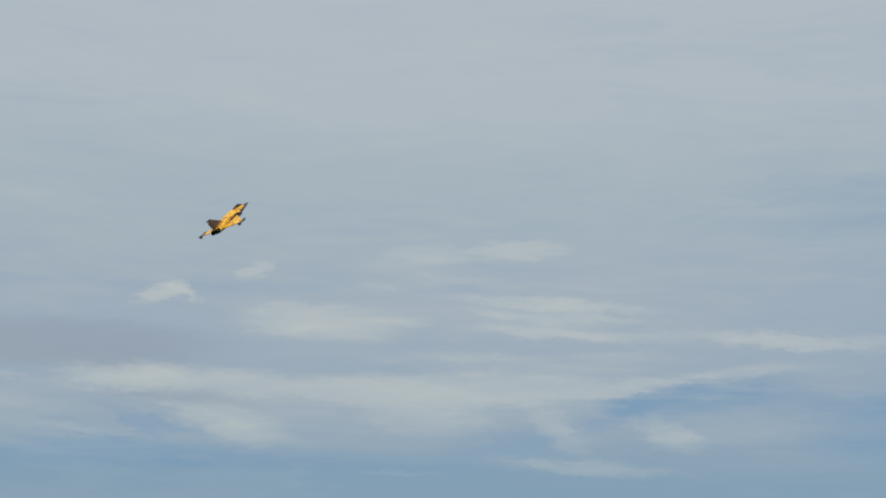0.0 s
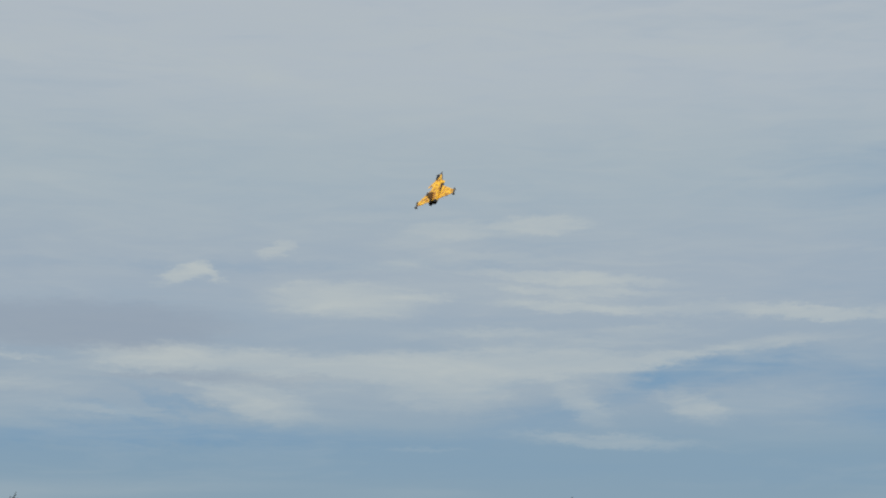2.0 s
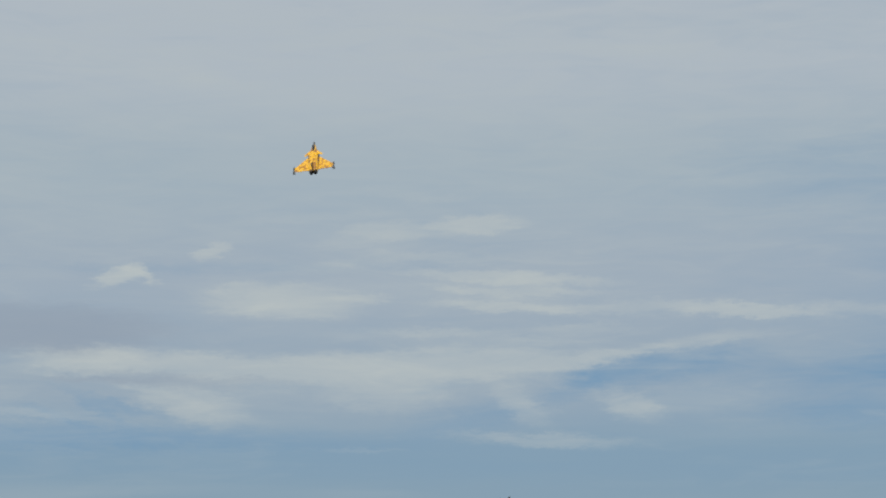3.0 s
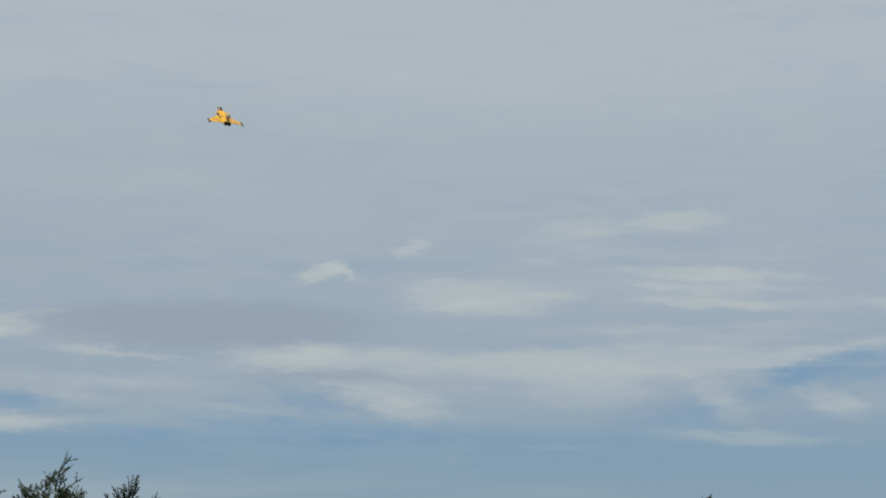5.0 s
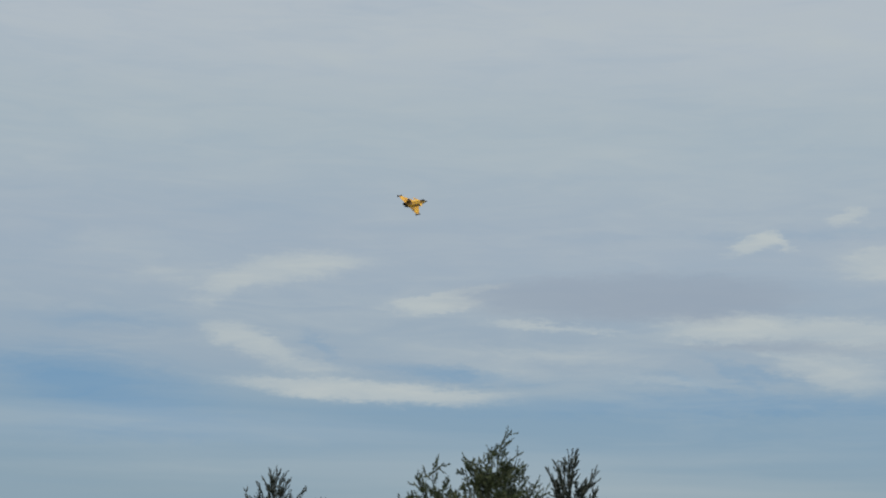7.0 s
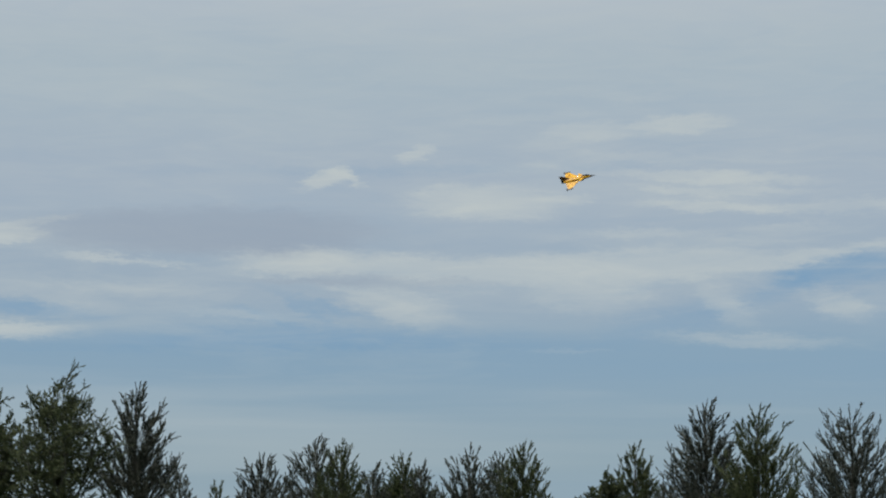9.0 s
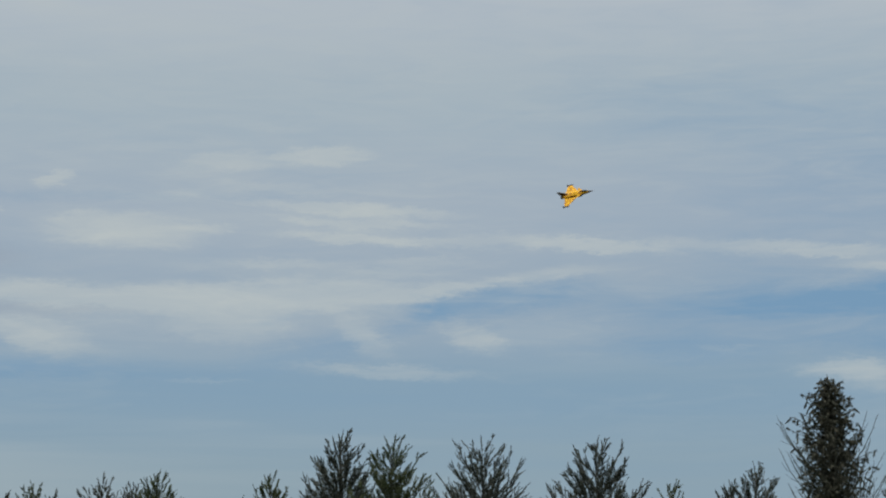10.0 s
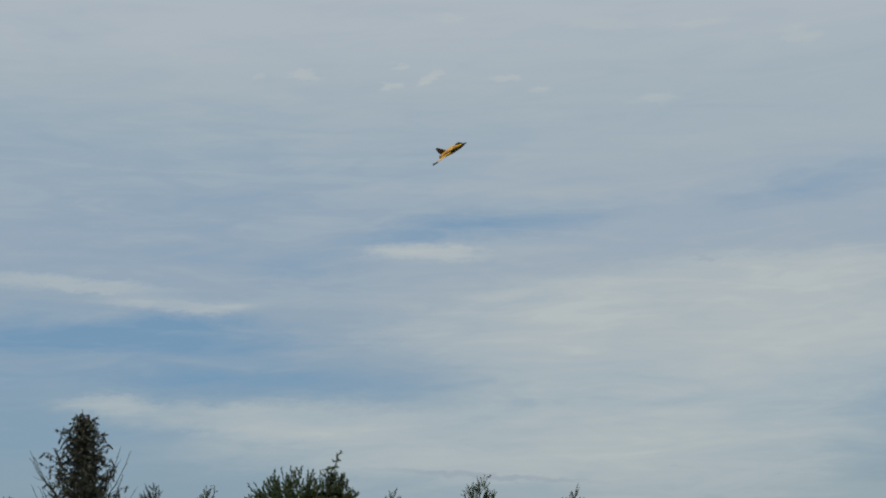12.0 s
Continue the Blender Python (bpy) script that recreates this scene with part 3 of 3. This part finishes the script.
def column(x, y, height, half, seed):
    """Tall narrow tree with hanging dark leaves and bare twigs at its sides."""
    s = Sprays(seed)
    rng = s.rng
    stem = s.bend((0, 0, 0), (0, 0, 1), height * 0.9, 0, 9, 0.02)
    stem[:, :2] *= 0.5
    s.tube(stem, 0.2, 0.03, 8)
    low = height * 0.38
    for k in range(270):
        h = 0.4 + 0.6 * (k + rng.random()) / 270
        a = k * 2.39996
        t = (h - 0.4) / 0.6
        wide = half * 1.12 * (0.82 + 0.18 * math.sin(t * math.pi)) * max(0.2, 1 - max(0.0, (t - 0.6) / 0.4) ** 3.5) * (1 + 0.16 * math.sin(3 * a + 7 * t))
        r = wide * rng.uniform(0.05, 1.0) ** 0.55
        tip = np.array((math.cos(a) * r, math.sin(a) * r, height * h * rng.uniform(0.985, 1.0)))
        base_h = min(0.88, max(0.3, h - 0.12)) * 9 / 0.9
        i = min(int(base_h), 8)
        start = stem[i] + (stem[i + 1] - stem[i]) * (base_h - i)
        u = np.linspace(0, 1, 6)[:, None]
        limb = start * (1 - u) + tip * u + np.sin(u * math.pi) * np.array((0, 0, 0.2)) + rng.normal(0, 0.04, (6, 3))
        s.tube(limb, 0.03, 0.006, 3)
        s.blades(limb[2:], 34, 0.15, 0.017, 0.9, 0.5)
        for q in range(5):
            b = rng.uniform(0, math.tau)
            e = np.array((math.cos(b) * 0.6, math.sin(b) * 0.6, rng.uniform(-0.9, 0.5)))
            sub = s.bend(limb[2 + q % 4], e / np.linalg.norm(e), rng.uniform(0.25, 0.5), -0.35, 4, 0.06)
            s.tube(sub, 0.008, 0.004, 3)
            s.blades(sub, 44, 0.16, 0.018, 0.8, 0.6, 0.0)
    for k in range(80):
        a = k * 2.39996
        h = rng.uniform(0.4, 0.66)
        way = np.array((math.cos(a), math.sin(a), rng.uniform(0.35, 1.1)))
        i = int(h * 9 / 0.9)
        twig = s.bend(stem[min(i, 9)], way / np.linalg.norm(way), half * rng.uniform(1.6, 2.5), 0.95, 7, 0.06)
        s.tube(twig, 0.032, 0.011, 4)
        s.blades(twig[-3:], 5, 0.16, 0.016, 0.6)
        for q in range(3):
            fork = s.bend(twig[3 + q], (way + rng.normal(0, 0.4, 3)) / 1.4, half * 0.4, 0.7, 4, 0.1)
            s.tube(fork, 0.016, 0.008, 3)
    s.finish("gum_tree", x, y, DARK_LEAVES, "tall narrow tree with drooping dark leaves and bare side twigs")


pine(-34.2, 108.2, 12.22, 3.37, 1)
pine(-38.3, 106.9, 10.05, 1.93, 2)
pine(-30.5, 103.9, 10.05, 1.22, 3)
pine(-27.7, 100.4, 9.14, 1.18, 4)
broad(-19.5, 98.1, 13.00, 2.97, 5)
broad(-24.1, 103.1, 12.27, 2.25, 6)
pine(-16.9, 105.0, 12.83, 2.11, 7)
pine(-13.7, 98.9, 7.96, 0.79, 8)
pine(-11.9, 99.2, 7.37, 0.56, 9)
pine(-11.4, 116.4, 9.98, 1.72, 10)
pine(-7.8, 110.5, 10.55, 1.82, 11)
pine(-6.0, 103.0, 9.69, 1.23, 12)
pine(-4.5, 106.7, 8.69, 1.09, 13)
bush(-3.1, 116.5, 8.41, 2.31, 14)
pine(-3.1, 115.1, 9.94, 0.98, 15)
pine(-2.1, 114.2, 9.33, 0.84, 16)
pine(0.6, 106.1, 9.44, 1.56, 17)
pine(3.5, 107.8, 10.05, 1.40, 18)
pine(2.3, 111.2, 9.59, 1.26, 19)
broad(7.3, 99.8, 8.08, 1.30, 20)
pine(9.6, 108.6, 9.86, 1.29, 21)
pine(10.6, 103.3, 7.72, 0.88, 22)
pine(14.1, 114.0, 12.73, 2.34, 23)
pine(14.8, 99.1, 11.06, 2.21, 24)
pine(21.4, 109.1, 12.04, 2.89, 25)
pine(28.4, 111.1, 12.30, 3.08, 26)
pine(29.2, 98.9, 8.83, 0.76, 27)
pine(35.8, 109.4, 9.59, 1.17, 28)
pine(37.0, 108.6, 10.55, 1.62, 29)
column(35.5, 92.8, 13.50, 1.75, 30)
bush(50.7, 99.6, 11.65, 3.10, 31)
broad(46.5, 87.4, 11.07, 1.01, 32)
pine(57.5, 91.5, 10.43, 1.38, 33)
pine(61.0, 87.7, 9.61, 0.66, 34)
pine(50.7, 89.3, 9.41, 0.70, 35)
pine(43.3, 95.5, 10.17, 0.83, 36)
pine(44.1, 104.6, 11.04, 0.96, 37)


# ---- the jet ----
K = 1 / 7                      # model scale; the numbers below are full-size metres


def loft(bm, stations, sides=20, close=True):
    """Skin over sections (y, half width, height up, height down, centre z, centre x)."""
    rings = []
    for y, w, up, down, zc, xc in stations:
        ring = []
        for k in range(sides):
            a = k * math.tau / sides
            c, s_ = math.cos(a), math.sin(a)
            e = 0.86
            px = math.copysign(abs(c) ** e, c) * w
            pz = math.copysign(abs(s_) ** e, s_) * (up if s_ > 0 else down)
            ring.append(bm.verts.new(((xc + px) * K, y * K, (zc + pz) * K)))
        rings.append(ring)
    for p, q in zip(rings, rings[1:]):
        for k in range(sides):
            bm.faces.new((p[k], p[(k + 1) % sides], q[(k + 1) % sides], q[k]))
    if close:
        bm.faces.new(rings[0])
        bm.faces.new(rings[-1])
    return rings


def plate(bm, outline, thick_in, thick_out, axis="x"):
    """Thin lifting surface: outline of (span, y, z) in order, thicker at its inner edge, with bevelled rims."""
    spans = [o[0] for o in outline]
    lo, hi = min(map(abs, spans)), max(map(abs, spans))
    cx = sum(o[0] for o in outline) / len(outline)
    cy = sum(o[1] for o in outline) / len(outline)
    rows = []
    for level in (-1, -0.6, 0.6, 1):
        row = []
        for sp, y, z in outline:
            f = (abs(sp) - lo) / (hi - lo + 1e-6)
            t = (thick_in + (thick_out - thick_in) * f) / 2
            inset = 0.0 if abs(level) < 0.9 else 0.05
            sx, yy = sp + (cx - sp) * inset, y + (cy - y) * inset
            off = t * level
            row.append(bm.verts.new((sx * K, yy * K, (z + off) * K) if axis == "x" else (off * K, yy * K, sx * K)))
        rows.append(row)
    n = len(outline)
    for p, q in zip(rows, rows[1:]):
        for k in range(n):
            bm.faces.new((p[k], p[(k + 1) % n], q[(k + 1) % n], q[k]))
    bm.faces.new(rows[0])
    bm.faces.new(rows[-1])


def build_jet():
    jet = new("model_jet")
    tagged(jet, "yellow and brown delta-wing model jet with canards, flying", "model aircraft")
    bm = bmesh.new()
    loft(bm, [(5.7, 0.5, 0.5, 0.5, -0.08, 0), (5.0, 0.62, 0.6, 0.62, -0.03, 0), (4.0, 0.76, 0.72, 0.76, 0.0, 0), (3.0, 0.9, 0.85, 0.8, 0.02, 0),
              (2.0, 1.08, 0.98, 0.82, 0.02, 0), (0.5, 1.3, 1.0, 0.84, 0.02, 0), (-1.5, 1.42, 1.0, 0.84, 0.0, 0), (-3.5, 1.42, 0.95, 0.8, 0.0, 0),
              (-5.2, 1.3, 0.8, 0.7, 0.0, 0), (-6.2, 1.12, 0.58, 0.56, 0.0, 0)], 24)
    body = part("fuselage", bm, YELLOW, jet, "yellow fuselage with brown camouflage strokes", True)
    bm = bmesh.new()
    loft(bm, [(8.15, 0.02, 0.02, 0.02, -0.16, 0), (7.8, 0.1, 0.1, 0.1, -0.16, 0), (7.1, 0.23, 0.23, 0.23, -0.14, 0),
              (6.4, 0.36, 0.36, 0.37, -0.11, 0), (5.7, 0.5, 0.5, 0.5, -0.08, 0)], 20)
    part("nose_cone", bm, GREY_NOSE, jet, "dark grey pointed nose cone", True)
    bm = bmesh.new()
    loft(bm, [(5.95, 0.08, 0.08, 0.1, 0.3, 0), (5.3, 0.3, 0.44, 0.3, 0.42, 0), (4.4, 0.4, 0.7, 0.3, 0.46, 0), (3.6, 0.4, 0.74, 0.3, 0.52, 0),
              (2.8, 0.34, 0.6, 0.3, 0.58, 0), (2.0, 0.24, 0.42, 0.3, 0.62, 0)], 18)
    canopy = part("canopy", bm, CANOPY, jet, "dark tinted glossy canopy", True)
    bm = bmesh.new()
    bmesh.ops.create_cube(bm, size=1, matrix=Matrix.Translation((0, 4.45 * K, 1.15 * K)) @ Matrix.Diagonal((0.72 * K, 0.09 * K, 0.12 * K, 1)))
    bmesh.ops.bevel(bm, geom=bm.edges[:], offset=0.02 * K, segments=1, affect="EDGES")
    part("canopy_bow", bm, GREY_NOSE, canopy)
    bm = bmesh.new()
    loft(bm, [(6.3, 0.4, 0.05, 0.34, -0.1, 0), (5.66, 0.52, 0.12, 0.55, -0.02, 0), (5.0, 0.64, 0.16, 0.67, 0.0, 0), (4.0, 0.78, 0.18, 0.78, 0.0, 0),
              (3.0, 0.92, 0.14, 0.8, -0.02, 0), (2.0, 1.1, 0.08, 0.78, -0.08, 0), (0.5, 1.2, 0.06, 0.74, -0.2, 0), (-1.5, 1.1, 0.06, 0.66, -0.24, 0),
              (-3.5, 0.9, 0.06, 0.58, -0.24, 0), (-4.6, 0.5, 0.04, 0.5, -0.24, 0)], 20)
    part("belly_panel", bm, UNDERSIDE, jet, "dark brown belly panel", True)
    bm = bmesh.new()
    loft(bm, [(2.1, 0.26, 0.3, 0.3, 0.75, 0), (0.5, 0.3, 0.36, 0.3, 0.86, 0), (-2.0, 0.24, 0.3, 0.3, 0.82, 0), (-5.0, 0.16, 0.2, 0.2, 0.66, 0),
              (-6.6, 0.09, 0.1, 0.1, 0.5, 0)], 14)
    part("spine", bm, YELLOW, jet, "", True)
    for side in (-1, 1):
        bm = bmesh.new()
        loft(bm, [(2.75, 0.4, 0.52, 0.5, -0.22, side * 0.98), (2.4, 0.44, 0.56, 0.54, -0.22, side * 1.0), (1.0, 0.5, 0.6, 0.58, -0.2, side * 1.04),
                  (-1.5, 0.5, 0.6, 0.58, -0.16, side * 1.02), (-4.0, 0.42, 0.5, 0.5, -0.1, side * 0.98), (-5.6, 0.3, 0.4, 0.4, -0.04, side * 0.9)], 16)
        duct = part("air_intake", bm, UNDERSIDE, jet, "dark brown side air intake", True)
        # flat black disc on the closed intake stands for the shade inside
        bm = bmesh.new()
        loft(bm, [(2.765, 0.33, 0.44, 0.42, -0.22, side * 0.98), (2.755, 0.33, 0.44, 0.42, -0.22, side * 0.98)], 16)
        part("intake_mouth", bm, INTAKE_SHADE, duct, "air intake mouth, its shade a flat black disc")
        # wing with a swept leading edge; two elevons behind it
        bm = bmesh.new()
        plate(bm, [(side * 1.0, 1.9, -0.14), (side * 1.6, 0.55, -0.16), (side * 5.15, -3.0, -0.4), (side * 5.15, -4.0, -0.4), (side * 1.0, -4.45, -0.14)], 0.34, 0.09)
        wing = part("wing", bm, YELLOW_WING, jet, "yellow delta wing with brown patches")
        for inner, outer in ((1.25, 3.05), (3.12, 5.05)):
            bm = bmesh.new()
            hinge, z = (lambda e: -4.48 + 0.105 * (e - 1)), (lambda e: -0.14 - 0.0627 * (e - 1))
            plate(bm, [(side * inner, hinge(inner), z(inner)), (side * outer, hinge(outer), z(outer)),
                       (side * outer, hinge(outer) - 0.6, z(outer)), (side * inner, hinge(inner) - 0.8, z(inner))], 0.16, 0.08)
            part("elevon", bm, YELLOW_WING, wing)
        bm = bmesh.new()
        plate(bm, [(side * 0.85, 3.1, 0.4), (side * 2.4, 1.25, 0.46), (side * 2.45, 0.6, 0.46), (side * 0.95, 1.2, 0.4)], 0.16, 0.06)
        part("canard", bm, YELLOW_WING, jet, "yellow canard foreplane")
        # wing tip store on its rail
        bm = bmesh.new()
        plate(bm, [(side * 5.12, -2.7, -0.4), (side * 5.28, -2.7, -0.4), (side * 5.28, -4.8, -0.4), (side * 5.12, -4.8, -0.4)], 0.16, 0.16)
        part("launch_rail", bm, GREY_MISSILE, wing)
        bm = bmesh.new()
        loft(bm, [(-2.2, 0.01, 0.01, 0.01, -0.4, side * 5.38), (-2.4, 0.11, 0.11, 0.11, -0.4, side * 5.38), (-2.75, 0.2, 0.2, 0.2, -0.4, side * 5.38),
                  (-5.35, 0.2, 0.2, 0.2, -0.4, side * 5.38)], 12)
        store = part("missile", bm, GREY_MISSILE, jet, "dark grey dummy missile at the wing tip", True)
        for k in range(4):
            a = radians(45 + 90 * k)
            for y0, y1, r in ((-4.6, -5.35, 0.5), (-2.9, -3.3, 0.36)):
                fin = bmesh.new()
                vs = []
                for off in (-0.015, 0.015):
                    for rr, y in ((0.17, y0), (r, y1 + 0.15), (r, y1), (0.17, y1)):
                        vs.append(fin.verts.new(((side * 5.38 + rr * math.cos(a) - off * math.sin(a)) * K, y * K, (-0.4 + rr * math.sin(a) + off * math.cos(a)) * K)))
                fin.faces.new(vs[:4])
                fin.faces.new(vs[4:])
                for i in range(4):
                    fin.faces.new((vs[i], vs[(i + 1) % 4], vs[4 + (i + 1) % 4], vs[4 + i]))
                part("missile_fin", fin, GREY_MISSILE, store)
        # nozzle: outer shell with petals, open at the back
        bm = bmesh.new()
        x0 = side * 0.56
        outer_ring = loft(bm, [(-5.95, 0.58, 0.58, 0.58, 0, x0), (-6.45, 0.55, 0.55, 0.55, 0, x0), (-6.95, 0.44, 0.44, 0.44, 0, x0), (-6.95, 0.38, 0.38, 0.38, 0, x0),
                               (-6.3, 0.4, 0.4, 0.4, 0, x0), (-6.28, 0.02, 0.02, 0.02, 0, x0)], 16)
        part("engine_nozzle", bm, BLACK_METAL, jet, "black open engine nozzle", True)
    bm = bmesh.new()
    plate(bm, [(0.55, -1.9, 0), (1.15, -3.3, 0), (2.9, -6.15, 0), (2.95, -7.2, 0), (0.5, -6.4, 0)], 0.28, 0.1, "z")
    fin = part("tail_fin", bm, FIN_PAINT, jet, "brown swept tail fin with dark tip")
    bm = bmesh.new()
    plate(bm, [(0.8, -6.52, 0), (2.5, -7.08, 0), (2.5, -7.5, 0), (0.8, -6.95, 0)], 0.14, 0.07, "z")
    part("rudder", bm, FIN_PAINT, fin)
    bm = bmesh.new()
    loft(bm, [(-6.0, 0.02, 0.02, 0.02, 2.9, 0), (-6.3, 0.14, 0.14, 0.14, 2.9, 0), (-7.4, 0.14, 0.14, 0.14, 2.9, 0), (-7.75, 0.05, 0.05, 0.05, 2.9, 0)], 10)
    part("fin_tip_fairing", bm, GREY_NOSE, fin, "dark grey fairing", True)
    return jet


jet = build_jet()


def motions():
    """The jet climbs away, turns back and crosses over the trees."""
    walk(jet, [
        (0.0, pose(-2.03, 58.76, 16.41, 40.0, -8.3, -40.0)),
        (0.5, pose(0.40, 61.58, 17.16, 41.6, -16.5, -39.9)),
        (1.0, pose(1.93, 63.88, 17.59, 40.9, -7.3, -32.6)),
        (1.2, pose(2.48, 64.63, 17.67, 42.8, 0.1, -27.5)),
        (1.5, pose(2.99, 65.94, 18.06, 47.6, 10.1, -20.0)),
        (1.8, pose(3.59, 67.33, 18.73, 46.4, 1.5, -21.6)),
        (2.0, pose(4.21, 69.09, 19.47, 48.9, -13.2, -31.4)),
        (2.5, pose(4.24, 72.44, 21.15, 57.7, -30.0, -43.2)),
        (2.8, pose(3.06, 73.49, 21.75, 56.0, -22.2, -30.3)),
        (3.0, pose(2.28, 74.19, 21.97, 51.1, -6.5, -10.8)),
        (3.2, pose(1.10, 75.52, 22.53, 55.4, 6.2, 3.3)),
        (3.5, pose(-0.23, 76.32, 23.13, 53.2, 14.7, 12.5)),
        (3.7, pose(-1.06, 77.87, 23.65, 55.3, 8.5, 10.0)),
        (5.3, pose(-13.63, 88.37, 27.51, 30.8, 1.5, 25.5)),
        (5.5, pose(-16.04, 89.72, 27.62, 29.0, 14.8, 28.1)),
        (6.0, pose(-21.83, 93.10, 27.00, 23.0, 27.4, 25.8)),
        (6.5, pose(-25.43, 98.10, 26.19, 25.7, 38.4, 5.0)),
        (6.7, pose(-25.85, 99.77, 25.93, 26.4, 42.5, 2.0)),
        (8.3, pose(-8.29, 119.87, 26.98, 9.9, 45.9, -66.7)),
        (8.5, pose(-3.94, 121.18, 27.04, 13.2, 43.3, -71.8)),
        (9.0, pose(7.41, 121.07, 27.15, 17.6, 53.7, -83.5)),
        (9.5, pose(17.94, 115.06, 26.71, 18.9, 63.3, -98.3)),
        (10.0, pose(27.29, 109.75, 26.08, 6.1, 65.4, -128.2)),
        (10.5, pose(35.07, 102.37, 24.77, -3.1, 43.2, -150.1)),
        (11.0, pose(41.23, 94.18, 23.73, 0.3, 28.7, -161.7)),
        (11.5, pose(43.65, 82.16, 22.72, 8.9, 38.7, -163.6)),
        (12.0, pose(44.55, 71.96, 22.78, 5.1, 35.6, -177.8)),
    ])


motions()
